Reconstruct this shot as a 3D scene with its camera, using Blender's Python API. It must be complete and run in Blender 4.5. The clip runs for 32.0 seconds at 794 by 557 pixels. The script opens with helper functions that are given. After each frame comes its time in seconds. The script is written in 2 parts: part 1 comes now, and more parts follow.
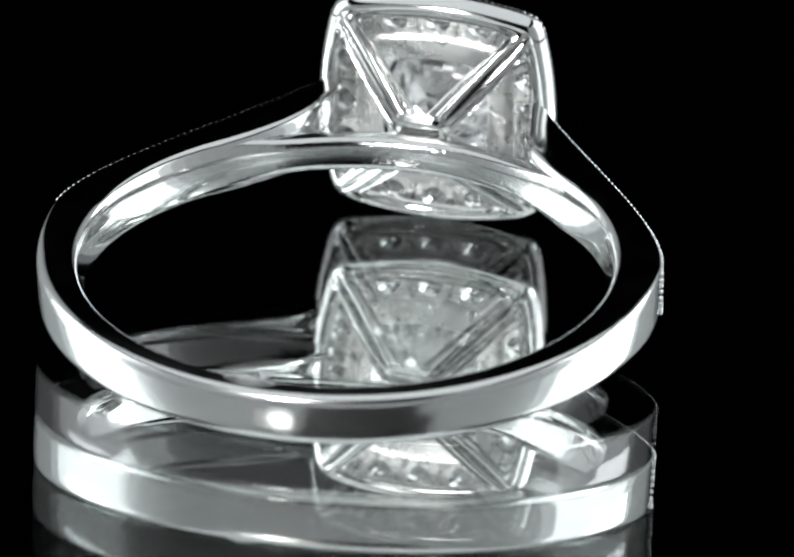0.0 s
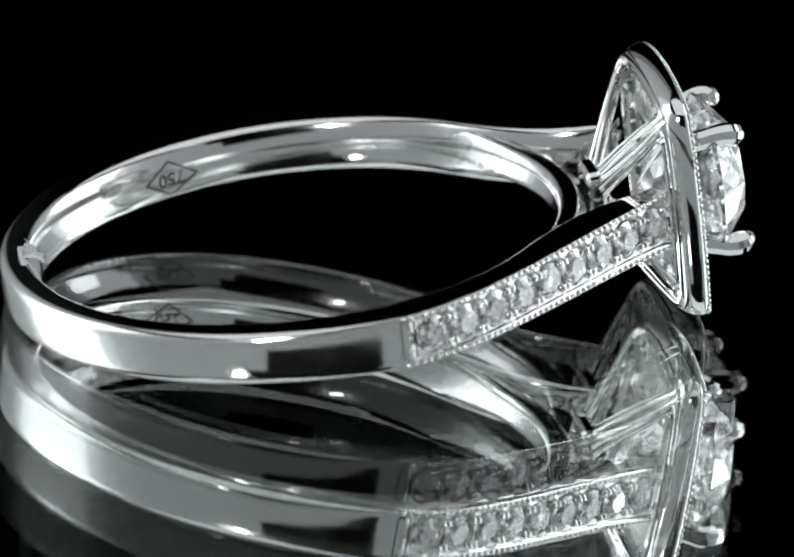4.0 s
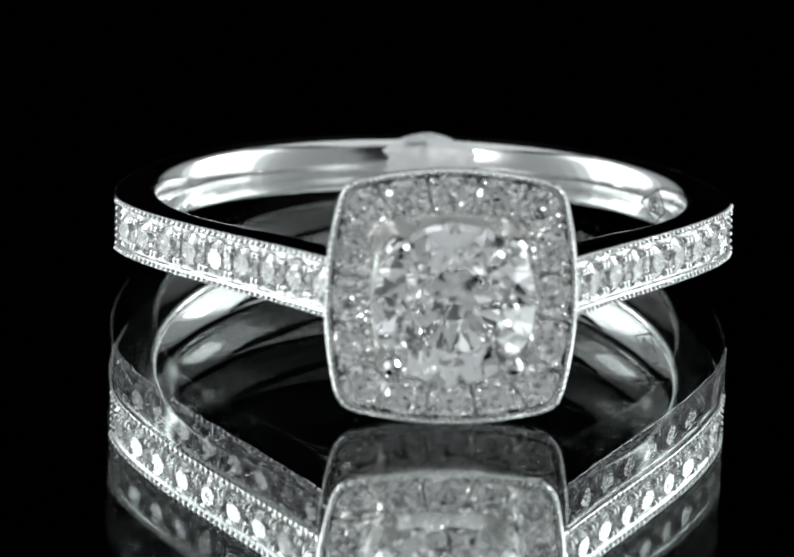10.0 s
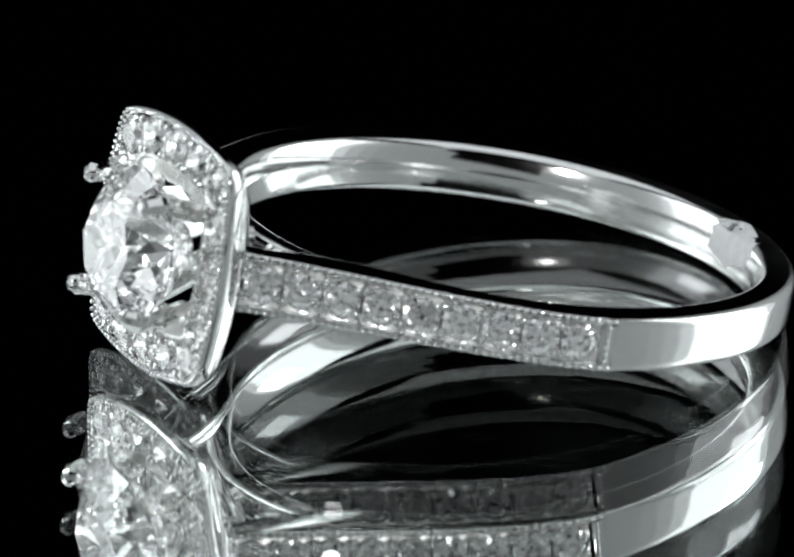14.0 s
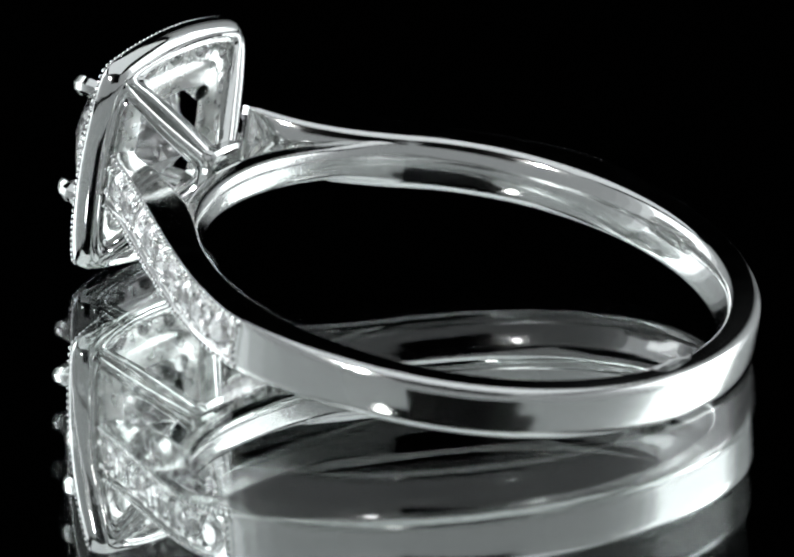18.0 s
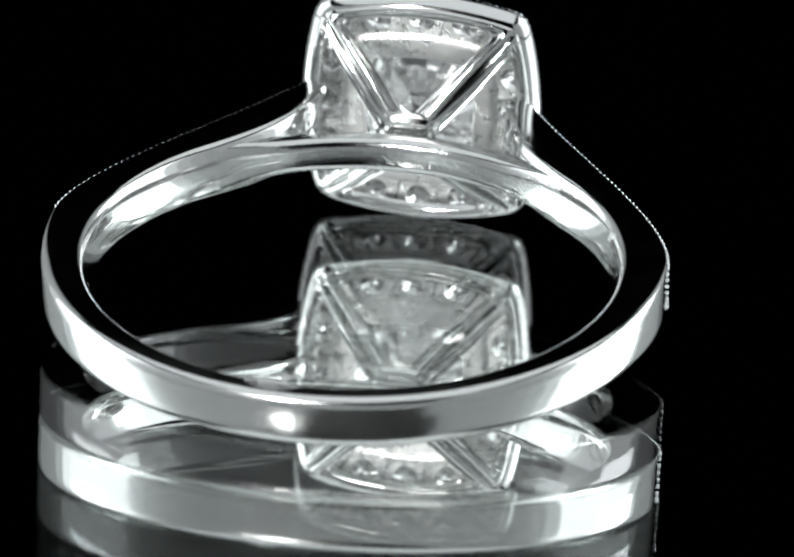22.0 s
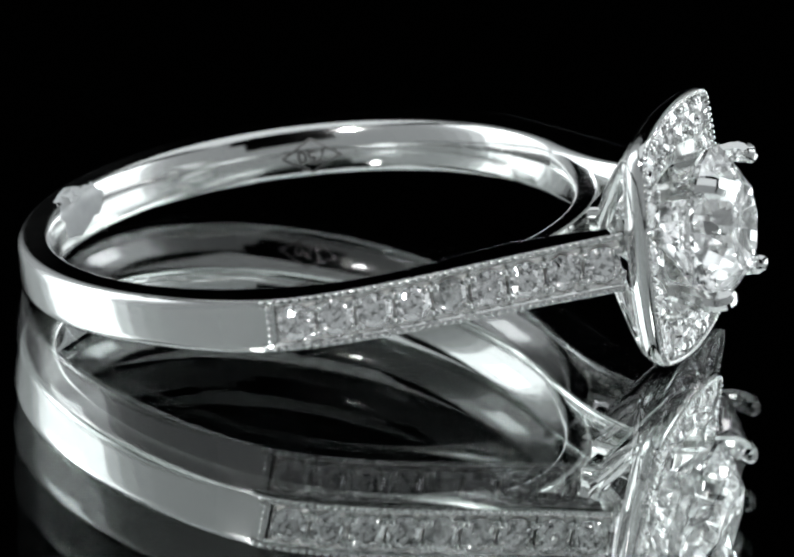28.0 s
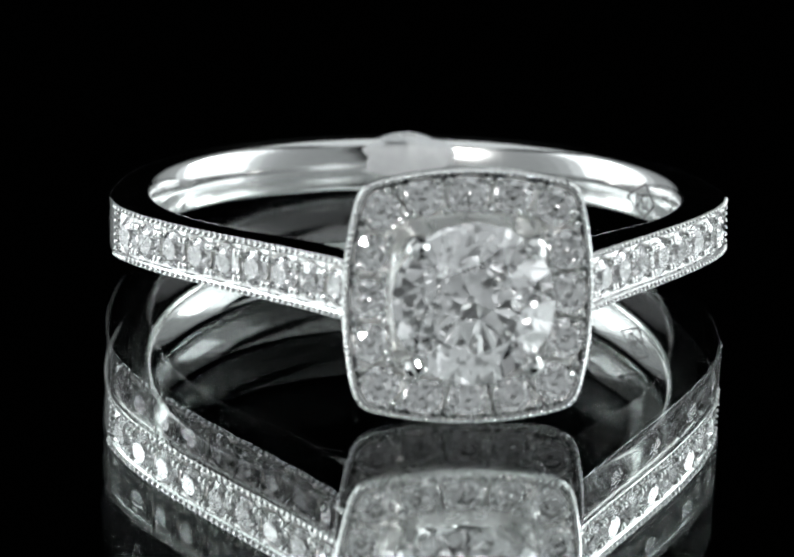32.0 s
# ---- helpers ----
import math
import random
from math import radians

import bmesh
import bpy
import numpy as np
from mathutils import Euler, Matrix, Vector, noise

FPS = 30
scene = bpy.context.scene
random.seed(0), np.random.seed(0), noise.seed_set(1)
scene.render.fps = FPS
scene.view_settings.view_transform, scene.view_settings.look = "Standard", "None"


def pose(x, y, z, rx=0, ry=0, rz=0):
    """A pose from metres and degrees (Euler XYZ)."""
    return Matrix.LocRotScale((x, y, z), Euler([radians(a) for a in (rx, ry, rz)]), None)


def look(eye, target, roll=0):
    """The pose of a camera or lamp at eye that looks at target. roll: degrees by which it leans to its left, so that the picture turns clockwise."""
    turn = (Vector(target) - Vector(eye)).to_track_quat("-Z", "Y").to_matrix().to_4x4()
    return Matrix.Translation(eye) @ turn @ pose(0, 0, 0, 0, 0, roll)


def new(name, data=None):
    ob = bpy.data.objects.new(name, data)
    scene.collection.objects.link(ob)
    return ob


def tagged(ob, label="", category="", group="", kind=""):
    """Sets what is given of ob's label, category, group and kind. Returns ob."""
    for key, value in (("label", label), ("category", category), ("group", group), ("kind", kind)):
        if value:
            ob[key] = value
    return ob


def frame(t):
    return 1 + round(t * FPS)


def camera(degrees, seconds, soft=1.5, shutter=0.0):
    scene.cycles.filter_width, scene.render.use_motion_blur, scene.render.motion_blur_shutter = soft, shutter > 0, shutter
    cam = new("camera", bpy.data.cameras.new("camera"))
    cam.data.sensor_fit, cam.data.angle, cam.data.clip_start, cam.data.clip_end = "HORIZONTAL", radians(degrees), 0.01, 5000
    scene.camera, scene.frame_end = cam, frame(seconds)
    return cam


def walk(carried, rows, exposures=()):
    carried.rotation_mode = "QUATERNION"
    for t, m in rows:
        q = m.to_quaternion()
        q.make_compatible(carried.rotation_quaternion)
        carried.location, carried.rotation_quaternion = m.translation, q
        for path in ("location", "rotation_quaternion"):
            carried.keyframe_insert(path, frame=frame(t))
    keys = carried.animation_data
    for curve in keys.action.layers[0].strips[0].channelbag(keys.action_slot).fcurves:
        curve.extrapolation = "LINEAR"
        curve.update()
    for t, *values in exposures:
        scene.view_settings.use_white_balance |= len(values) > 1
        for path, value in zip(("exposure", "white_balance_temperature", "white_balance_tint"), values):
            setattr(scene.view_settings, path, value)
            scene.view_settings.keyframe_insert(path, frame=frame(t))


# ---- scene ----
MM = 0.001

# ---- camera: stands still before a slowly turning jewel ----
cam = camera(4.107, 32.0, soft=2.05)
cam.data.dof.use_dof = True
cam.data.dof.focus_distance = 0.3493
cam.data.dof.aperture_fstop = 112.0
EYE = (0.0, -0.32859, 0.12173)
AIM = (0.0, 0.0, 0.001216)
walk(cam, [(0.0, look(EYE, AIM, 2.15)), (32.0, look(EYE, AIM, 2.15))], [(0.0, -0.14), (32.0, -0.14)])

# cut stones need many inner reflections
scene.cycles.max_bounces, scene.cycles.glossy_bounces, scene.cycles.transmission_bounces = 32, 24, 32

# ---- light: dark room, a ring of soft boxes and white screens, open and black at the back ----
world = bpy.data.worlds.new("dark_room")
scene.world = world
world.use_nodes = True
world.node_tree.nodes["Background"].inputs[0].default_value = (0.0001, 0.0001, 0.0001, 1)
world.node_tree.nodes["Background"].inputs[1].default_value = 1.0


TINT = (0.945, 1.0, 1.025)


def soft_box(name, start, stop, glow, low=0.0, high=0.40, reach=0.40):
    """An upright panel of the ring of screens, from start to stop in degrees to the right of the camera's side; glow as radiance."""
    a, half = radians((start + stop) / 2), radians((stop - start) / 2 + 0.01)
    mid, width = (low + high) / 2, 2 * reach * math.tan(half)
    data = bpy.data.lights.new(name, "AREA")
    data.shape, data.size, data.size_y = "RECTANGLE", width, high - low
    data.energy, data.color = glow * math.pi * width * (high - low), TINT
    ob = new(name, data)
    ob.matrix_world = look((reach * math.sin(a), -reach * math.cos(a), mid), (0, 0, mid))
    return ob


# bright boxes at both sides, dimmer cloth before and behind them that fades out, a dark place round the camera
CLOTH = ((-162, 0.05), (-150, 0.42), (-133, 0.55), (-126, 1.2), (-121, 2.4), (-85, 2.4), (-80, 0.85), (-71, 0.55), (-58, 0.43), (-14, 0.38),
         (28, 0.38), (58, 0.43), (71, 0.55), (80, 0.85), (85, 2.4), (124, 2.4), (129, 1.2), (135, 0.55), (150, 0.42), (162, 0.05))
for k in range(-23, 23):
    glow = float(np.interp(7 * k + 3.5, [c[0] for c in CLOTH], [c[1] for c in CLOTH]))
    if glow > 0.02:
        soft_box("soft_box", 7 * k, 7 * k + 7, glow, 0.0, 0.13 if -3 < k < 4 else 0.24 if -4 < k < 5 else 0.40)     # the cloth stops short under the lens

# the tubes behind the cloth of the two side boxes show as brighter cores
soft_box("soft_box_core", 107, 129, 6.0, 0.13, 0.27, 0.395)
soft_box("soft_box_core", -119, -98, 5.0, 0.13, 0.27, 0.395)


def soft_box_above(x0, x1, y0, y1, glow):
    data = bpy.data.lights.new("soft_box_above", "AREA")
    data.shape, data.size, data.size_y = "RECTANGLE", x1 - x0, y1 - y0
    data.energy, data.color = glow * math.pi * (x1 - x0) * (y1 - y0), TINT
    new("soft_box_above", data).matrix_world = pose((x0 + x1) / 2, (y0 + y1) / 2, 0.47)


# the screen overhead
soft_box_above(-0.30, 0.30, -0.31, 0.33, 1.05)

# a bare lamp stands beside the camera
lamp = bpy.data.lights.new("lamp_head", "AREA")
lamp.shape, lamp.size, lamp.size_y = "ELLIPSE", 0.030, 0.056
lamp.energy = 390.0 * math.pi * 0.030 * 0.056 * math.pi / 4
new("lamp_head", lamp).matrix_world = look((-0.132, -0.284, 0.220), (0, 0, 0))


# ---- materials ----
def material(name):
    m = bpy.data.materials.new(name)
    m.use_nodes = True
    nt = m.node_tree
    return m, nt, nt.nodes["Principled BSDF"]


def node(nt, kind, **props):
    n = nt.nodes.new(kind)
    for key, value in props.items():
        n.inputs[key.replace("_", " ")].default_value = value
    return n


def metal(name, colour, low, high, relief=0.02, scale=900.0, polish=0.0):
    """Polished metal: a fine mirror sheen over uneven wear, with a faint hammering of the surface."""
    m, nt, b = material(name)
    b.inputs["Base Color"].default_value = (*colour, 1)
    b.inputs["Metallic"].default_value = 1.0
    b.inputs["Coat Weight"].default_value = polish
    b.inputs["Coat IOR"].default_value = 3.2
    b.inputs["Coat Roughness"].default_value = 0.06
    co = nt.nodes.new("ShaderNodeTexCoord")
    n1 = node(nt, "ShaderNodeTexNoise", Scale=scale, Detail=4.0)
    n2 = node(nt, "ShaderNodeTexNoise", Scale=scale * 6, Detail=2.0)
    nt.links.new(co.outputs["Object"], n1.inputs["Vector"])
    nt.links.new(co.outputs["Object"], n2.inputs["Vector"])
    ramp = node(nt, "ShaderNodeMapRange", From_Min=0.35, From_Max=0.7, To_Min=low, To_Max=high)
    nt.links.new(n1.outputs["Fac"], ramp.inputs["Value"])
    nt.links.new(ramp.outputs["Result"], b.inputs["Roughness"])
    bump = node(nt, "ShaderNodeBump", Strength=relief, Distance=0.00005)
    nt.links.new(n2.outputs["Fac"], bump.inputs["Height"])
    nt.links.new(bump.outputs["Normal"], b.inputs["Normal"])
    return m


GOLD = metal("polished_white_gold", (0.53, 0.54, 0.53), 0.05, 0.11, polish=1.0)
GOLD_CAST = metal("cast_white_gold", (0.82, 0.83, 0.82), 0.22, 0.42, 0.25, 2500.0)


def brushed(m, strength):
    """Adds fine turning marks that run round the band."""
    nt = m.node_tree
    b = nt.nodes["Principled BSDF"]
    co = nt.nodes.new("ShaderNodeTexCoord")
    sep = nt.nodes.new("ShaderNodeSeparateXYZ")
    ang = nt.nodes.new("ShaderNodeMath")
    ang.operation = "ARCTAN2"
    com = nt.nodes.new("ShaderNodeCombineXYZ")
    nt.links.new(co.outputs["Object"], sep.inputs[0])
    nt.links.new(sep.outputs["X"], ang.inputs[0])
    nt.links.new(sep.outputs["Y"], ang.inputs[1])
    small = nt.nodes.new("ShaderNodeMath")
    small.operation = "MULTIPLY"
    small.inputs[1].default_value = 0.0009
    nt.links.new(ang.outputs[0], small.inputs[0])
    nt.links.new(small.outputs[0], com.inputs["X"])
    nt.links.new(sep.outputs["Z"], com.inputs["Z"])
    n = node(nt, "ShaderNodeTexNoise", Scale=4200.0, Detail=3.0)
    nt.links.new(com.outputs[0], n.inputs["Vector"])
    old = b.inputs["Normal"].links[0].from_node
    bump = node(nt, "ShaderNodeBump", Strength=strength, Distance=0.00004)
    nt.links.new(n.outputs["Fac"], bump.inputs["Height"])
    nt.links.new(old.outputs["Normal"], bump.inputs["Normal"])
    nt.links.new(bump.outputs["Normal"], b.inputs["Normal"])
    return m


def back_blur(m, start, full, more):
    """Rougher along the side of the band away from the head, standing in for lens blur."""
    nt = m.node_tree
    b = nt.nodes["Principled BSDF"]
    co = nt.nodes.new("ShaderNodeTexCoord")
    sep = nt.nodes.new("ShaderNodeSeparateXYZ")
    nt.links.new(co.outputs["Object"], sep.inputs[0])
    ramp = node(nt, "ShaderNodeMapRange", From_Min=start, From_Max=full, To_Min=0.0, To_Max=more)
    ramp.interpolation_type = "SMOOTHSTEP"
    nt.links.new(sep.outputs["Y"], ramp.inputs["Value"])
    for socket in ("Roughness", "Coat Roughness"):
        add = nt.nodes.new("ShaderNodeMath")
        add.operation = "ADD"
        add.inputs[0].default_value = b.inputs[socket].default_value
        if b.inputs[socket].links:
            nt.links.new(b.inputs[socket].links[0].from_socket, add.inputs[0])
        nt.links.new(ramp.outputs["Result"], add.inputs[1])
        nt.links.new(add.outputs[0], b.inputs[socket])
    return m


# roughness added at the back imitates its out-of-focus look
BAND_GOLD = back_blur(brushed(metal("band_white_gold", (0.53, 0.54, 0.53), 0.07, 0.12, polish=1.0), 0.06), -0.0058, -0.0088, 0.085)


HOOP_GOLD = brushed(metal("pitted_white_gold", (0.53, 0.54, 0.53), 0.06, 0.14, 0.30, 1600.0, polish=1.0), 0.08)


def plain(name, colour, rough, spread=0.25, scale=3000.0, relief=0.3):
    m, nt, b = material(name)
    n = node(nt, "ShaderNodeTexNoise", Scale=scale, Detail=5.0)
    co = nt.nodes.new("ShaderNodeTexCoord")
    nt.links.new(co.outputs["Object"], n.inputs["Vector"])
    mix = nt.nodes.new("ShaderNodeMix")
    mix.data_type = "RGBA"
    mix.inputs[6].default_value = (*[c * (1 - spread) for c in colour], 1)
    mix.inputs[7].default_value = (*colour, 1)
    nt.links.new(n.outputs["Fac"], mix.inputs[0])
    nt.links.new(mix.outputs[2], b.inputs["Base Color"])
    b.inputs["Roughness"].default_value = rough
    bump = node(nt, "ShaderNodeBump", Strength=relief, Distance=0.00008)
    nt.links.new(n.outputs["Fac"], bump.inputs["Height"])
    nt.links.new(bump.outputs["Normal"], b.inputs["Normal"])
    return m


WAX = plain("white_wax", (0.37, 0.385, 0.39), 0.38)
STAMP = metal("struck_white_gold", (0.13, 0.13, 0.13), 0.35, 0.5, 0.2)


def gem(name, rough=0.0):
    m, nt, b = material(name)
    b.inputs["Base Color"].default_value = (1, 1, 1, 1)
    b.inputs["Roughness"].default_value = rough
    b.inputs["IOR"].default_value = 2.42
    b.inputs["Transmission Weight"].default_value = 1.0
    return m


DIAMOND = gem("diamond")


def glass_plate():
    m, nt, b = material("clear_plate_glass")
    b.inputs["Base Color"].default_value = (0.99, 1.0, 0.995, 1)
    b.inputs["Roughness"].default_value = 0.0
    b.inputs["IOR"].default_value = 1.46
    b.inputs["Transmission Weight"].default_value = 1.0
    return m


PLATE = glass_plate()
SILVER = metal("mirror_silvering", (0.95, 0.96, 0.955), 0.0, 0.0, 0.0)


def dark_cloth():
    m, nt, b = material("black_velvet")
    n = node(nt, "ShaderNodeTexNoise", Scale=400.0, Detail=5.0)
    ramp = node(nt, "ShaderNodeMapRange", To_Min=0.0002, To_Max=0.0006)
    nt.links.new(n.outputs["Fac"], ramp.inputs["Value"])
    nt.links.new(ramp.outputs["Result"], b.inputs["Base Color"])
    b.inputs["Roughness"].default_value = 1.0
    b.inputs["Specular IOR Level"].default_value = 0.0
    return m


VELVET = dark_cloth()


# ---- mesh helpers, in millimetres ----
def mesh_of(name, verts, faces, mat, smooth=False):
    me = bpy.data.meshes.new(name)
    me.from_pydata([tuple(c * MM for c in v) for v in verts], [], faces)
    me.materials.append(mat)
    bm = bmesh.new()
    bm.from_mesh(me)
    bmesh.ops.recalc_face_normals(bm, faces=bm.faces)
    bm.to_mesh(me)
    bm.free()
    if smooth:
        me.shade_smooth()
    return me


def part(name, me, parent, label="", at=None):
    ob = new(name, me)
    ob.parent = parent
    if at is not None:
        ob.matrix_local = at
    if label:
        ob["label"] = label
    return ob


def loft(loops, closed=False, caps=True):
    """Faces over loops of equally many points; closed joins the last loop to the first."""
    n = len(loops[0])
    verts = [p for lp in loops for p in lp]
    faces = []
    for i in range(len(loops) - (0 if closed else 1)):
        a, b = i * n, ((i + 1) % len(loops)) * n
        faces += [(a + k, a + (k + 1) % n, b + (k + 1) % n, b + k) for k in range(n)]
    if caps and not closed:
        faces += [tuple(range(n)), tuple(range((len(loops) - 1) * n, len(loops) * n))]
    return verts, faces


def lathe(profile, sides):
    """A body of revolution about z; profile: (radius, height)."""
    loops = [[(r * math.cos(2 * math.pi * k / sides), r * math.sin(2 * math.pi * k / sides), h) for k in range(sides)] for r, h in profile]
    return loft(loops)


def merge(*bodies):
    verts, faces = [], []
    for v, f in bodies:
        o = len(verts)
        verts += v
        faces += [tuple(i + o for i in q) for q in f]
    return verts, faces


def bead(r=0.075, sides=6):
    return lathe([(0.02 * r, -r), (r * 0.75, -0.6 * r), (r, 0), (r * 0.75, 0.65 * r), (0.25 * r, r)], sides)


def brilliant(d, n=8, crown=0.32):
    """A round brilliant of diameter d, girdle at z = 0, table up."""
    r = d / 2
    tab, crown, pav = 0.56 * r, crown * r, 0.86 * r
    v, f = [], []

    def ring(rad, z, count, shift):
        base = len(v)
        v.extend((rad * math.cos(2 * math.pi * (k + shift) / count), rad * math.sin(2 * math.pi * (k + shift) / count), z) for k in range(count))
        return base
    t = ring(tab, crown, n, 0.0)
    s = ring(0.79 * r, 0.53 * crown, n, 0.5)
    g = ring(r, 0.025 * r, 2 * n, 0.0)
    h = ring(r, -0.025 * r, 2 * n, 0.0)
    p = ring(0.26 * r, -0.025 * r - 0.68 * r, n, 0.5)
    c = len(v)
    v.append((0, 0, -pav))
    f.append(tuple(t + k for k in range(n)))
    for k in range(n):
        k1 = (k + 1) % n
        sp = s + (k - 1) % n
        f.append((t + k, s + k, t + k1))
        f.append((t + k, sp, g + 2 * k, s + k))
        f.append((s + k, g + 2 * k, g + 2 * k + 1))
        f.append((s + k, g + 2 * k + 1, g + (2 * k + 2) % (2 * n)))
        f.append((p + k, h + 2 * k + 1, h + 2 * k))
        f.append((p + k, h + (2 * k + 2) % (2 * n), h + 2 * k + 1))
        f.append((p + k, h + 2 * k, p + (k - 1) % n, c))
    for k in range(2 * n):
        k1 = (k + 1) % (2 * n)
        f.append((g + k, h + k, h + k1, g + k1))
    return v, f


# ---- the plate: back-silvered glass on a dark table, black cloth all round ----
def slab(x0, x1, y0, y1, z0, z1):
    v = [(x, y, z) for z in (z0, z1) for x, y in ((x0, y0), (x1, y0), (x1, y1), (x0, y1))]
    return loft([v[:4], v[4:]])


GLASS_T = 2.5
plate = tagged(new("mirror_plate", mesh_of("mirror_plate", *slab(-90, 90, -90, 90, -GLASS_T, 0), PLATE)), "clear glass mirror plate with silvered back under the ring", "mirror")
part("silvering", mesh_of("silvering", *slab(-89.9, 89.9, -89.9, 89.9, -GLASS_T - 0.3, -GLASS_T - 0.004), SILVER), plate, "silvered back of the plate")
table = tagged(new("table", mesh_of("table", *slab(-700, 700, -900, 600, -25, -GLASS_T - 0.31), VELVET)), "table top covered with black velvet", "table", kind="structure")
cloth = tagged(new("backdrop", mesh_of("backdrop", *merge(slab(-700, 700, 600, 610, -25, 900), slab(-700, 700, -910, -900, -25, 900), slab(-710, -700, -910, 610, -25, 900), slab(700, 710, -910, 610, -25, 900), slab(-710, 710, -910, 610, 900, 910)), VELVET)), "black velvet cloth hung round the table", "backdrop", kind="structure")


# ---- the ring ----
R_IN, R_OUT, HALF = 8.28, 9.82, 0.84      # inner and outer radius, half width of the band
TILT = 8.34                               # it leans on the rim of its head
LIFT = 2.240                              # height of the circle's centre
FRONT = 11.89                             # the halo's front plane along the head's axis
HW, HH = 3.92, 4.03                       # half width and half height of the halo
STRIP = 84                                # the stones begin here, degrees from the head
END = Vector((3.55, 10.95))               # and run to the side of the halo

ring = tagged(new("engagement_ring"), "polished white gold diamond halo ring lying on a mirror plate", "ring")
BODY = pose(-0.93 * MM, -2.68 * MM, LIFT * MM, TILT, 0, 0)


def sharp(me, degrees=32):
    me.shade_smooth()
    me.set_sharp_from_angle(angle=radians(degrees))
    return me


def outline_points():
    """The outer outline of one shoulder, from the plain band almost straight to the halo."""
    a = radians(STRIP)
    p0 = Vector((math.sin(a), math.cos(a))) * R_OUT
    p1 = p0 + Vector((-math.cos(a), math.sin(a))) * 2.9
    p2 = END + Vector((0.53, -0.85)) * 4.0
    return [p0 * (1 - q) ** 3 + p1 * 3 * q * (1 - q) ** 2 + p2 * 3 * q * q * (1 - q) + END * q ** 3 for q in np.linspace(0, 1, 121)]


EDGE = outline_points()
STEP = [0.0]
for p, q in zip(EDGE, EDGE[1:]):
    STEP.append(STEP[-1] + (q - p).length)


def strip_point(s, q, depth=0.0, w=0.0):
    """A place on the shoulder's outer face and its normal: s the side, q 0 at the plain band to 1 at the halo."""
    goal = q * STEP[-1]
    i = min(max(int(np.searchsorted(STEP, goal)) - 1, 0), len(EDGE) - 2)
    p = EDGE[i].lerp(EDGE[i + 1], (goal - STEP[i]) / (STEP[i + 1] - STEP[i]))
    t = (EDGE[min(i + 2, len(EDGE) - 1)] - EDGE[max(i - 1, 0)]).normalized()
    n = Vector((-t.y, t.x))
    if n.dot(p) < 0:
        n = -n
    p = p - n * depth
    return Vector((s * p.x, p.y, w)), Vector((s * n.x, n.y, 0))


def flare(q):
    """The shoulders widen a little towards the head."""
    return 1.0 + 0.14 * max(0.0, q) ** 1.5


def inset_at(deg):
    """Part of the shoulder's length at which the floor of the stone channel stands at this angle from the head."""
    low, high = -0.05, 1.0
    for _ in range(30):
        mid = (low + high) / 2
        p = strip_point(1, mid, 0.72)[0]
        low, high = (mid, high) if math.degrees(math.atan2(p.x, p.y)) > deg else (low, mid)
    return low


def inner_radius(phi):
    """The finger hole is a circle that lies a little to the back."""
    off = -0.40
    return math.sqrt(R_IN ** 2 - (off * math.sin(phi)) ** 2) + off * math.cos(phi)


SPLIT = 44                                # here the shoulders part from the inner hoop, degrees from the head


def comfort(w, h):
    """How far the inside of a band of half width h stands off its nominal radius at w: a flat belly, a little wider on one side, and well rounded edges."""
    def belly(x):
        return 0.11 * w - 0.05 + 0.08 * (x / (HALF - 0.27)) ** 2
    if abs(w) > h - 0.27:
        return belly(h - 0.27) + float(np.interp(abs(w) - h, (-0.27, -0.20, -0.13, -0.07, -0.025, -0.004, 0.0), (0.0, 0.025, 0.06, 0.105, 0.17, 0.24, 0.30)))
    return belly(w)


def section(c, ri, ro, dome, h, soft=1.0):
    """One cut through the band: domed outside, comfort-fit inside, soft edges; c the direction from the centre."""
    flat = h - 0.16 * soft - 0.002
    e = ro - dome
    turn = [(e - 0.02 * soft, h - 0.12 * soft), (e - 0.05 * soft, h - 0.075 * soft), (e - 0.11 * soft, h - 0.027 * soft), (e - 0.19 * soft - 0.002, h - 0.003 * soft), (e - 0.25 * soft - 0.004, h)]
    lips = [[(ri + comfort(s * (h - d), h), s * (h - d)) for d in (0.0, 0.004, 0.025, 0.07, 0.13, 0.20)] for s in (1, -1)]
    sec = [(ro - dome * k * k, k * flat) for k in (-1, -0.75, -0.5, -0.25, 0, 0.25, 0.5, 0.75, 1)] + turn + lips[0]
    sec += [(ri + comfort(k * (h - 0.27), h), k * (h - 0.27)) for k in (1, 0.75, 0.5, 0.25, 0, -0.25, -0.5, -0.75, -1)]
    sec += list(reversed(lips[1])) + [(r, -w) for r, w in reversed(turn)]
    return [(c.x * r, c.y * r, w) for r, w in sec]


def shank():
    """The band from shoulder to shoulder round the back."""
    loops = []
    for i in range(SPLIT, 360 - SPLIT + 1):
        phi = radians(i)
        c = Vector((math.sin(phi), math.cos(phi)))
        deg = min(i, 360 - i)
        ro, dome, h, soft = R_OUT, 0.03, HALF, 1.4
        if deg < STRIP:
            q = inset_at(deg)
            ro, dome, h, soft = strip_point(1, q, 0.72)[0].length, 0.0, HALF * flare(q), 0.0
        else:
            ease = min(1.0, (deg - STRIP) / 22)
            dome = 0.01 + 0.02 * ease * ease * (3 - 2 * ease)
            soft = 0.1 + 1.3 * ease
        loops.append(section(c, inner_radius(phi), ro, dome, h, soft=soft))
    return loft(loops)


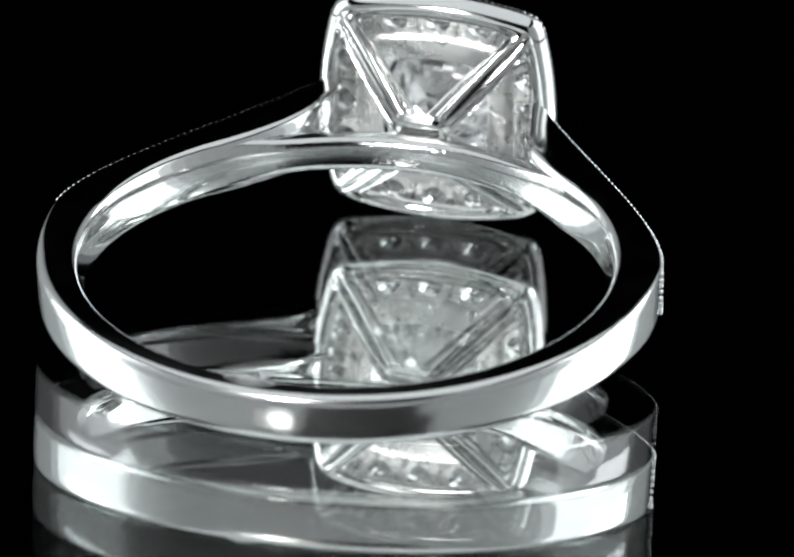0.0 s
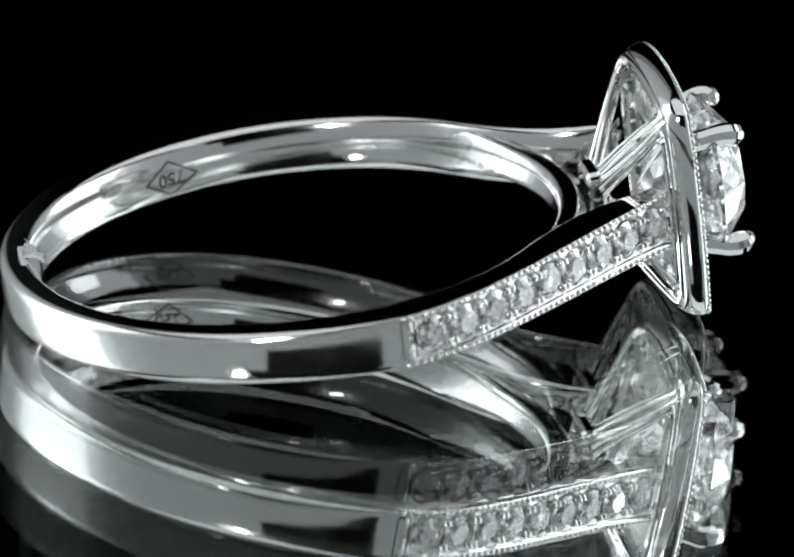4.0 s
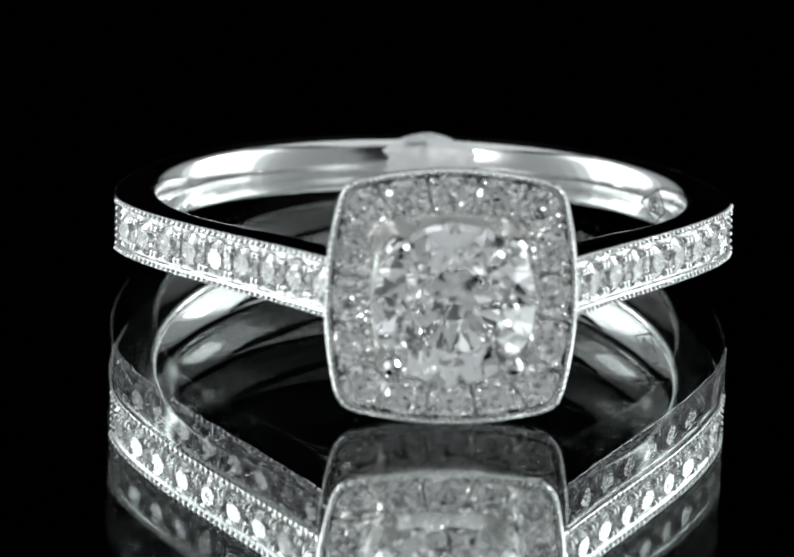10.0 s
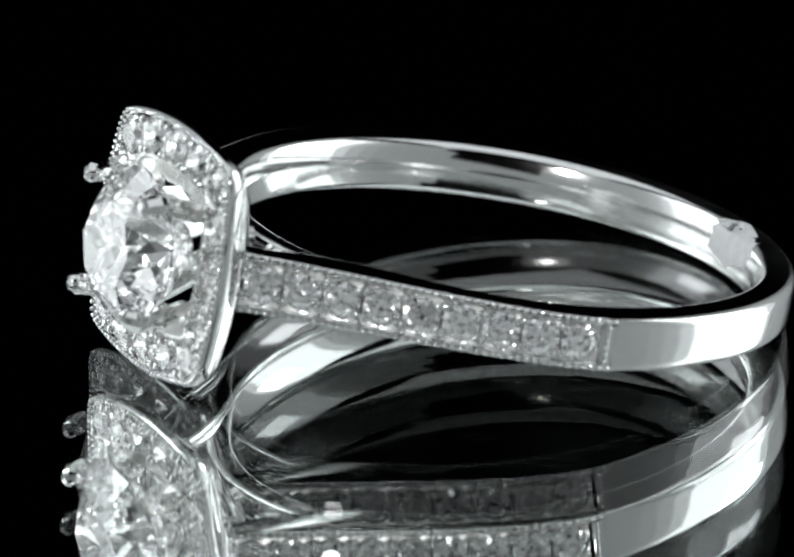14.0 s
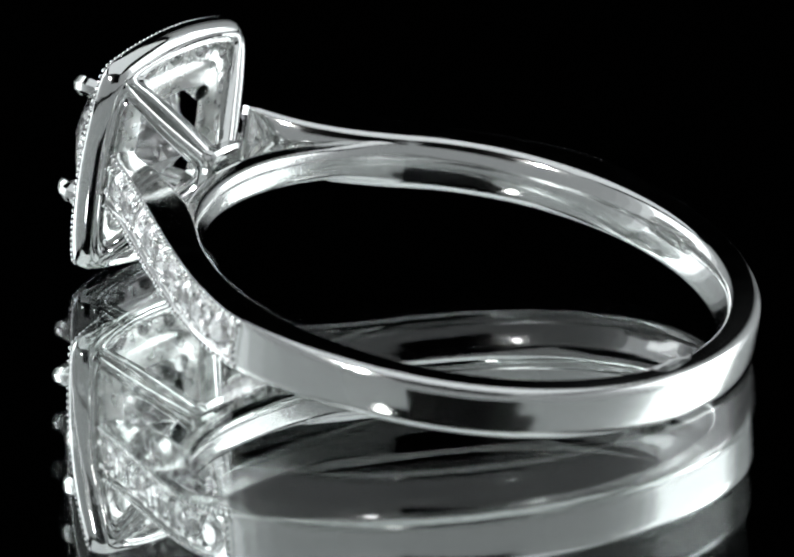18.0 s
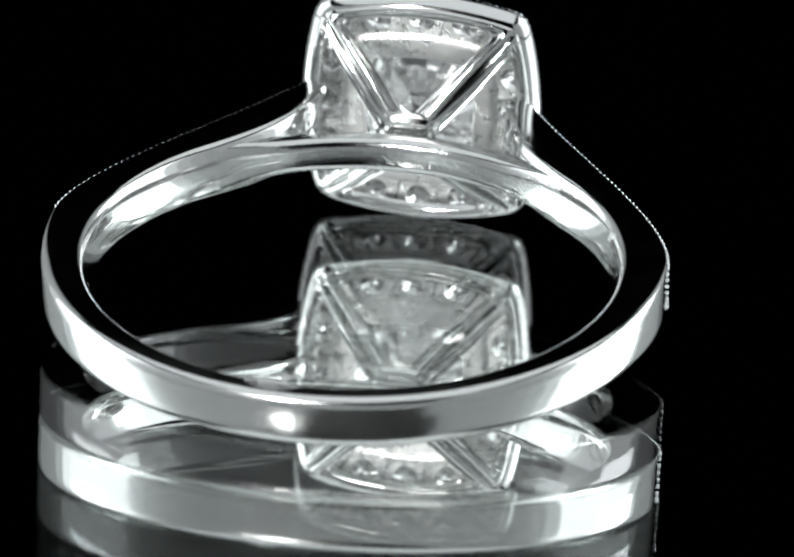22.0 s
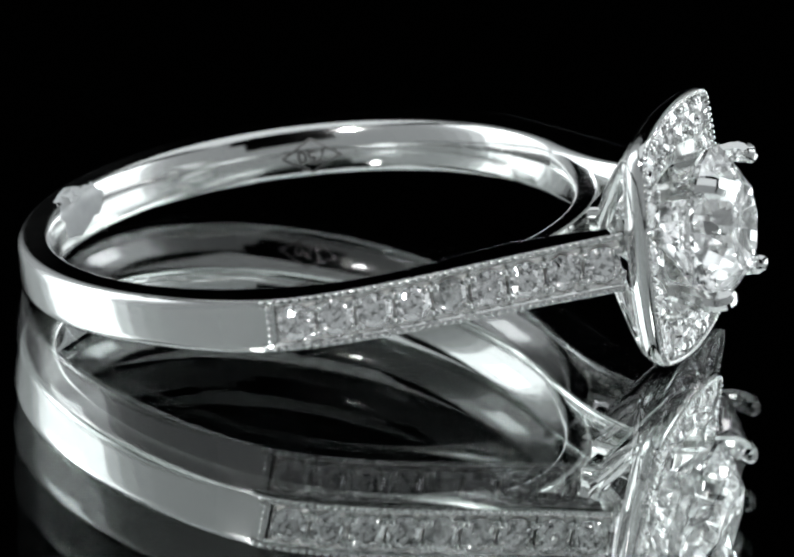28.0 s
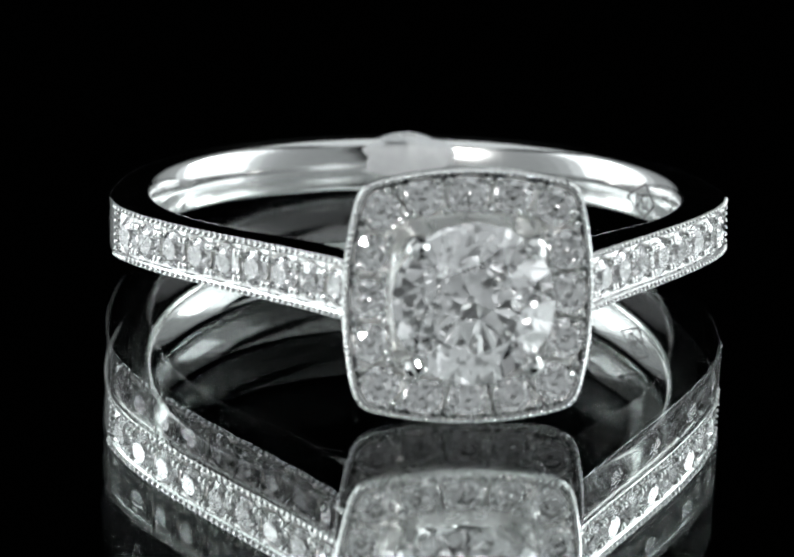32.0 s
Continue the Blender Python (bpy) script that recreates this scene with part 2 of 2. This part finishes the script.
def hoop():
    """The narrower inner hoop that runs on under the basket."""
    loops = []
    for i in range(-SPLIT - 3, SPLIT + 4):
        phi = radians(i)
        ease = min(1.0, max(0.0, (abs(i) - 24) / 22))
        h = 0.54 + 0.27 * ease * ease * (3 - 2 * ease)
        ri = inner_radius(phi)
        loops.append(section(Vector((math.sin(phi), math.cos(phi))), ri + 0.003, ri + 0.92, 0.10, h))
    return loft(loops)


def arm(s):
    """A shoulder: leaves the hoop and rises straight to the side of the halo."""
    a = radians(SPLIT)
    r = inner_radius(a)
    i0 = Vector((r * math.sin(a), r * math.cos(a)))
    i1 = i0 + Vector((-math.cos(a), math.sin(a))) * 1.6
    i2, i3 = Vector((3.05, 8.35)), Vector((2.95, 10.1))
    q0 = inset_at(SPLIT)
    loops = []
    for k in range(41):
        f = k / 40
        p = i0 * (1 - f) ** 3 + i1 * 3 * f * (1 - f) ** 2 + i2 * 3 * f * f * (1 - f) + i3 * f ** 3
        q = q0 + (0.985 - q0) * f
        o, nrm = strip_point(1, q, 0.72)
        o = Vector((o.x, o.y))
        c = (o - p).normalized()
        h = HALF * flare(q)
        flat = section(c, 0.0, (o - p).length, 0.0, h, 0.0)
        loops.append([(s * (x + p.x), y + p.y, w) for x, y, w in flat])
    return loft(loops)


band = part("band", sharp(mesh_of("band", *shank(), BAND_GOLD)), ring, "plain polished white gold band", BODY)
SMALL = mesh_of("small_diamond", *brilliant(1.19), DIAMOND)
HALO_STONE = mesh_of("halo_diamond", *brilliant(1.28), DIAMOND)
CENTRE = mesh_of("centre_diamond", *brilliant(5.12, 8, 0.38), DIAMOND)
BEAD = mesh_of("milgrain_bead", *bead(0.092, 8), GOLD, True)
GRAIN = mesh_of("grain", *lathe([(0.15, -0.30), (0.15, 0.02), (0.13, 0.09), (0.08, 0.14), (0.02, 0.155)], 8), GOLD, True)


def frame_at(p, nrm):
    """A pose at p with z along nrm."""
    z = Vector(nrm).normalized()
    x = Vector((0, 0, 1)) if abs(z.z) < 0.9 else Vector((1, 0, 0))
    x = (x - z * x.dot(z)).normalized()
    m = Matrix((x, z.cross(x), z)).transposed().to_4x4()
    m.translation = p
    return m


def scaled(m):
    m = m.copy()
    m.translation *= MM
    return m


part("hoop", sharp(mesh_of("hoop", *hoop(), HOOP_GOLD)), ring, "narrow inner hoop under the basket", BODY)
for side in (-1, 1):
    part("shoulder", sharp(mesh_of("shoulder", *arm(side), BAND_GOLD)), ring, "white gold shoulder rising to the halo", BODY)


def pierced(border, radius, front=0.0, back=-0.40):
    """A small plate with a funnel hole for one stone; border: points round it in (x, y)."""
    def circle(r, z):
        return [(r * x / math.hypot(x, y), r * y / math.hypot(x, y), z) for x, y in border]
    loops = [[(x, y, back) for x, y in border], [(x, y, front) for x, y in border], circle(radius * 1.02, front - 0.02), circle(radius * 0.96, front - 0.10),
             circle(radius * 0.70, back * 0.75), circle(radius * 0.66, back)]
    return loft(loops, closed=True)


def square_border(a, b, n=7):
    pts = []
    c = [(-a, -b), (a, -b), (a, b), (-a, b)]
    for i in range(4):
        p, q = c[i], c[(i + 1) % 4]
        pts += [(p[0] + (q[0] - p[0]) * k / n, p[1] + (q[1] - p[1]) * k / n) for k in range(n)]
    return pts


CELL = sharp(mesh_of("seat", *pierced(square_border(0.61, 0.594), 0.572), GOLD_CAST))


def shoulder(s):
    """One row of stones in a channel with beaded edges."""
    n = 48
    for sign in (-1, 1):
        loops = []
        for i in range(n + 1):
            loops.append([tuple(strip_point(s, i / n, d, sign * w * flare(i / n))[0]) for w, d in ((0.84, 0.718), (0.84, 0.045), (0.835, 0.018), (0.822, 0.004), (0.80, 0.0), (0.70, 0.004), (0.655, 0.03), (0.605, 0.095), (0.58, 0.718))])
        rail = part("rail", sharp(mesh_of("rail", *loft(loops), GOLD)), ring, "polished edge of the stone channel", BODY)
        for k in range(46):
            q = (k + 0.5) / 46
            p, nrm = strip_point(s, q, 0.005, sign * 0.755 * flare(q))
            part("milgrain_bead", BEAD, rail, at=scaled(frame_at(p, nrm)))
    # bar across the end of the channel, with its own row of beads
    loops = []
    for w in (-0.60, -0.58, 0.58, 0.60):
        inset = 0.02 if abs(w) > 0.59 else 0.0
        loops.append([tuple(strip_point(s, q, d, w)[0]) for q, d in ((0.0, 0.76), (0.0, 0.012 + inset), (0.004, 0.004 + inset), (0.024, 0.004 + inset), (0.033, 0.10), (0.040, 0.12), (0.040, 0.76))])
    bar = part("end_bar", sharp(mesh_of("end_bar", *loft(loops), GOLD)), ring, "beaded bar closing the stone channel", BODY)
    for k in range(6):
        part("milgrain_bead", BEAD, bar, at=scaled(frame_at(*strip_point(s, 0.024, 0.01, -0.55 + 0.22 * k))))
    for k in range(9):
        q = 0.095 + 0.1060 * k
        p, nrm = strip_point(s, q, 0.11)
        part("seat", CELL, ring, at=BODY @ scaled(frame_at(p, nrm) @ Matrix.Diagonal((flare(q), 1, 1, 1))))
        tip = pose(0, 0, 0, random.uniform(-5, 5), random.uniform(-5, 5), 17 * k)
        part("small_diamond", SMALL, ring, at=BODY @ scaled(frame_at(p, nrm) @ tip))
        for w in (-0.40, 0.40):
            for dq in (-0.009, 0.009):
                p, nrm = strip_point(s, min(q + 0.0530, 0.985) + dq, 0.05, w)
                part("grain", GRAIN, ring, at=BODY @ scaled(frame_at(p, nrm) @ pose(0, 0, 0, random.uniform(-9, 9), random.uniform(-9, 9))))


shoulder(1)
shoulder(-1)


# ---- the head ----
def cushion(scale=1.0, count=96, bulge=0.125, inset=0.0):
    """Outline of the halo: a square with bowed sides and rounded corners, in (x, w)."""
    a, b = HW * scale - inset, HH * scale - inset
    pts = []
    per = count // 4
    for q in range(4):
        for k in range(per):
            u = -1 + 2 * k / per
            x, y = 1 - bulge * u * u, (1 - bulge) * u
            for _ in range(q):
                x, y = -y, x
            pts.append(Vector((x * a, y * b)))
    for _ in range(2 * count // 96 + 1):
        pts = [(pts[i - 1] + pts[i] * 2 + pts[(i + 1) % count]) / 4 for i in range(count)]
    return pts


def at_u(pts, u):
    return [(p.x, FRONT + u, p.y) for p in pts]


def halo_ring(rows):
    return loft([at_u(cushion(1.0, 96, 0.125 if inset < 1 else 0.105, inset), u) for inset, u in rows], closed=True)


WALL = ((0.52, -0.77), (0.38, -0.74), (0.26, -0.69), (0.165, -0.60), (0.095, -0.49), (0.045, -0.37), (0.014, -0.24), (0.0, -0.11), (0.025, -0.04), (0.09, 0.0), (0.20, -0.02), (0.25, -0.16), (0.27, -0.50), (0.46, -0.56), (0.54, -0.70))
COLLAR = ((1.34, -0.50), (1.35, -0.14), (1.40, -0.05), (1.47, -0.05), (1.52, -0.12), (1.60, -0.18), (1.95, -0.28), (2.12, -0.38), (2.15, -0.55), (2.10, -0.62), (1.60, -0.62), (1.44, -0.60))
halo = part("halo", sharp(mesh_of("halo", *halo_ring(WALL), GOLD), 40), ring, "square cushion-shaped white gold frame", BODY)


def along(outline, f):
    """Point at the part f of the outline's length."""
    n = len(outline)
    d = [(outline[(i + 1) % n] - outline[i]).length for i in range(n)]
    goal = (f % 1.0) * sum(d)
    for i in range(n):
        if goal <= d[i]:
            return outline[i].lerp(outline[(i + 1) % n], goal / d[i])
        goal -= d[i]
    return outline[0]


part("collar", sharp(mesh_of("collar", *halo_ring(COLLAR), GOLD_CAST), 40), ring, "square inner rim round the centre stone", BODY)
rim = cushion(1.0, 192, 0.125, 0.12)
for k in range(128):
    p = along(rim, k / 128)
    part("milgrain_bead", BEAD, halo, at=scaled(frame_at(Vector((p.x, FRONT + 0.02, p.y)), (0, 1, 0))))

path = cushion(1.0, 192, 0.115, 0.80)
FAR_EDGE, NEAR_EDGE = cushion(1.0, 192, 0.125, 0.30), cushion(1.0, 192, 0.105, 1.345)
OUT_ROW, IN_ROW = cushion(1.0, 192, 0.12, 0.38), cushion(1.0, 192, 0.105, 1.29)
for k in range(16):
    p = along(path, k / 16)
    tip = pose(0, 0, 0, random.uniform(-6, 6), random.uniform(-6, 6), 23 * k)
    here = frame_at(Vector((p.x, FRONT - 0.08, p.y)), (0, 1, 0))
    part("halo_diamond", HALO_STONE, ring, at=BODY @ scaled(here @ tip))
    steps = [(k - 0.475 + 0.95 * j / 8) / 16 for j in range(9)]
    border = [along(FAR_EDGE, f) for f in steps] + [along(FAR_EDGE, steps[-1]).lerp(along(NEAR_EDGE, steps[-1]), j / 5) for j in range(1, 5)]
    border += [along(NEAR_EDGE, f) for f in reversed(steps)] + [along(NEAR_EDGE, steps[0]).lerp(along(FAR_EDGE, steps[0]), j / 5) for j in range(1, 5)]
    flat = [here.inverted() @ Vector((v.x, FRONT - 0.08, v.y)) for v in border]
    part("seat", sharp(mesh_of("seat", *pierced([(v.x, v.y) for v in flat], 0.63, 0.03, -0.36), GOLD_CAST)), ring, at=BODY @ scaled(here))
    for row in (OUT_ROW, IN_ROW):
        for d in (-0.007, 0.007):
            g = along(row, (k + 0.5) / 16 + d)
            part("grain", GRAIN, ring, at=BODY @ scaled(frame_at(Vector((g.x, FRONT - 0.03, g.y)), (0, 1, 0))))
centre = part("centre_diamond", CENTRE, ring, "round brilliant-cut diamond", BODY @ scaled(frame_at(Vector((0, FRONT + 1.00, 0)), (0, 1, 0))))


def tube(pts, radius, sides=10):
    loops = []
    lean = Vector((0.31, 0.2, 0.93))
    for i, p in enumerate(pts):
        t = (pts[min(i + 1, len(pts) - 1)] - pts[max(i - 1, 0)]).normalized()
        x = (lean - t * t.dot(lean)).normalized()
        y = t.cross(x)
        r = radius[i]
        loops.append([tuple(p + x * r * math.cos(2 * math.pi * k / sides) + y * r * math.sin(2 * math.pi * k / sides)) for k in range(sides)])
    return loft(loops)


for sx in (-1, 1):
    for sw in (-1, 1):
        foot = Vector((sx * 1.50, FRONT - 0.6, sw * 1.52))
        knee = Vector((sx * 1.86, FRONT + 1.20, sw * 1.88))
        tip = Vector((sx * 1.56, FRONT + 1.80, sw * 1.58))
        bend = Vector((sx * 1.88, FRONT + 1.82, sw * 1.90))
        pts = [foot, foot.lerp(knee, 0.5), knee] + [knee * (1 - f) ** 2 + bend * 2 * f * (1 - f) + tip * f * f for f in (0.2, 0.4, 0.6, 0.78, 0.9, 0.97, 1.0)]
        part("prong", sharp(mesh_of("prong", *tube(pts, (0.30, 0.32, 0.35, 0.37, 0.37, 0.35, 0.30, 0.22, 0.12, 0.02), 9), GOLD)), ring, "claw bent over the centre stone", BODY)


# ---- the open basket behind the halo: four framed windows on a small base ----
def rounded(corners, n=64, soft=5):
    """n points round a polygon with softened corners."""
    pts = []
    per = n // len(corners)
    for i, c in enumerate(corners):
        d = corners[(i + 1) % len(corners)]
        pts += [Vector(c).lerp(Vector(d), k / per) for k in range(per)]
    for _ in range(soft):
        pts = [(pts[i - 1] + pts[i] * 2 + pts[(i + 1) % len(pts)]) / 4 for i in range(len(pts))]
    return pts


def window(turn):
    """One sloping side of the basket with a rounded three-cornered opening."""
    wide = turn % 2 == 0                       # up and down, or the two flanks
    far = (HH if wide else HW) - 0.30
    near, half = (0.60, 0.66) if wide else (0.66, 0.60)
    a, b = Vector((0, far, FRONT - 0.68)), Vector((0, near, 9.22))
    slope = (b - a).normalized()
    length = (b - a).length
    top = (HW if wide else HH) * 0.875 - 0.24
    frame_out = rounded([(-top, -0.02), (-half, length), (half, length), (top, -0.02)], 64, 1)
    hole = rounded([(-top + 0.58, 0.32), (-0.14, length - 0.30), (0.14, length - 0.30), (top - 0.58, 0.32)], 64, 5)
    inward = Vector((0, -slope.z, slope.y))
    if inward.y > 0:
        inward = -inward

    def place(p, deep):
        v = a + slope * p.y + inward * deep
        v.y -= 0.46 * (p.x / top) ** 2 * max(0.0, 1 - p.y / length)
        x, r, u = p.x, v.y, v.z
        for _ in range(turn):
            x, r = -r, x
        return (x, u, r)
    loops = [[place(p, 0.30) for p in frame_out]]
    for f, deep in ((0.0, 0.0), (0.12, -0.05), (0.28, -0.075), (0.44, -0.065), (0.56, -0.02), (0.64, 0.05), (0.71, 0.075), (0.78, 0.055), (0.83, 0.0), (0.89, -0.02), (0.95, 0.0), (1.0, 0.09)):
        loops.append([place(p.lerp(h, f), deep) for p, h in zip(frame_out, hole)])
    loops.append([place(p, 0.26) for p in hole])
    return loft(loops, closed=True)


for turn in range(4):
    part("basket_side", sharp(mesh_of("basket_side", *window(turn), GOLD), 35), ring, "open triangular window frame under the halo", BODY)
base = []
for sc, u in ((0.86, 8.95), (1.0, 9.05), (1.0, 9.34), (0.92, 9.42)):
    base.append([(0.85 * sc * math.copysign(abs(math.cos(t)) ** 0.35, math.cos(t)), u, 0.90 * sc * math.copysign(abs(math.sin(t)) ** 0.35, math.sin(t))) for t in [2 * math.pi * k / 40 for k in range(40)]])
part("basket_base", sharp(mesh_of("basket_base", *loft(base), GOLD)), ring, "", BODY)


# ---- the stamp inside the band: 750 in a lozenge ----
def inside(phi, w, proud):
    r = inner_radius(phi) + comfort(w, HALF) - proud
    return (r * math.sin(phi), r * math.cos(phi), w)


def stamp():
    mid, low = radians(-111.5), -0.13
    text = bpy.data.curves.new("stamp", "FONT")
    text.body, text.size, text.align_x, text.align_y = "750", 0.62, "CENTER", "CENTER"
    text.resolution_u = 3
    text.offset = 0.022
    ob = new("stamp_text", text)
    bpy.context.view_layer.update()
    flat = bpy.data.meshes.new_from_object(ob.evaluated_get(bpy.context.evaluated_depsgraph_get()))
    tv, tf = [v.co.copy() for v in flat.vertices], [tuple(p.vertices) for p in flat.polygons]
    bpy.data.objects.remove(ob)
    bpy.data.meshes.remove(flat)
    verts = [inside(mid - v.x / R_IN, low - v.y, 0.008) for v in tv]
    me = mesh_of("number", verts, tf, STAMP)
    part("number", me, band, "small dark stamped 750").matrix_local = Matrix()
    corners = [Vector((-1.0, 0)), Vector((0, 0.60)), Vector((1.0, 0)), Vector((0, -0.60))]
    vs, fs = [], []
    for i in range(4):
        c, d = corners[i], corners[(i + 1) % 4]
        for k in range(9):
            p = c.lerp(d, k / 8)
            for sc in (1.0, 0.86):
                vs.append(inside(mid - p.x * sc / R_IN, low - p.y * sc, 0.008))
        o = i * 18
        fs += [(o + 2 * k, o + 2 * k + 1, o + 2 * k + 3, o + 2 * k + 2) for k in range(8)]
    part("lozenge", mesh_of("lozenge", vs, fs, STAMP), band, "thin dark stamped outline").matrix_local = Matrix()


stamp()


# ---- a smear of white wax on the inside of the band, drawn out into ragged flakes over its edge ----
def film():
    loops = []
    for i in range(29):
        f = i / 28
        phi = radians(178.0 + 18.0 * f)
        hole = inner_radius(phi)
        swell = math.sin(math.pi * f) ** 0.45 + 0.03
        top = 0.80 + 0.22 * math.exp(-((f - 0.42) / 0.24) ** 2) + 0.05 * noise.noise(Vector((f * 14, 2.0, 1.0)))
        low = -0.50 + 0.9 * abs(f - 0.35) + 0.12 * noise.noise(Vector((f * 9, 7.0, 3.0)))
        face, back = [], []
        for k in range(11):
            w = low + (top - low) * k / 10
            lump = 0.035 * noise.noise(Vector((phi * 26, w * 3.1, 4.0)))
            skin = hole + comfort(min(w, HALF), HALF)
            thick = (0.035 + 0.07 * k / 10 + lump) * swell * (1.0 if k < 9 else 0.5)
            face.append((skin - thick, w))
            back.append((skin + 0.05 + 0.10 * max(0.0, w - 0.7), w))
        sec = [(r, w, phi + 0.09 * (f - 0.5) * noise.noise(Vector((w * 4.0, 1.0 + round(f), 0.5)))) for r, w in face + list(reversed(back))]
        loops.append([(r * math.sin(a), r * math.cos(a), w) for r, w, a in sec])
    return loft(loops)


def flake(deg, rad, lean, length, width):
    """A thin torn blade that starts on the edge and lies outwards over it."""
    a = radians(deg)
    out, along_ = Vector((math.sin(a), math.cos(a), 0)), Vector((math.cos(a), -math.sin(a), 0))
    way = (out * math.cos(lean) + along_ * math.sin(lean)).normalized()
    side = Vector((0, 0, 1)).cross(way)
    loops = []
    for i in range(6):
        f = i / 5
        p = out * rad + way * length * f + Vector((0, 0, HALF + 0.02 + 0.10 * math.sin(2.6 * f)))
        wd = width * (1 - 0.75 * f) * (1 + 0.5 * noise.noise(Vector((deg, f * 6, 1.0))))
        loops.append([tuple(p + side * wd * x + Vector((0, 0, z))) for x, z in ((-0.5, 0.0), (-0.2, 0.03), (0.2, 0.03), (0.5, 0.0), (0.2, -0.04), (-0.2, -0.04))])
    return loft(loops)


SMEAR = merge(film(), flake(181.0, 8.45, 0.5, 0.50, 0.20), flake(182.6, 8.44, 0.1, 0.62, 0.30), flake(184.4, 8.42, -0.35, 0.48, 0.24), flake(180.2, 8.48, 0.9, 0.42, 0.13))
part("wax_smear", sharp(mesh_of("wax_smear", *SMEAR, WAX), 60), ring, "ragged smear of white wax over the band's edge", BODY)

# ---- the turning ----
def motions():
    walk(ring, [(float(t), pose(0, 0, 0, 0, 0, 76.95 - 90 - 16.21 * t)) for t in range(33)])


motions()
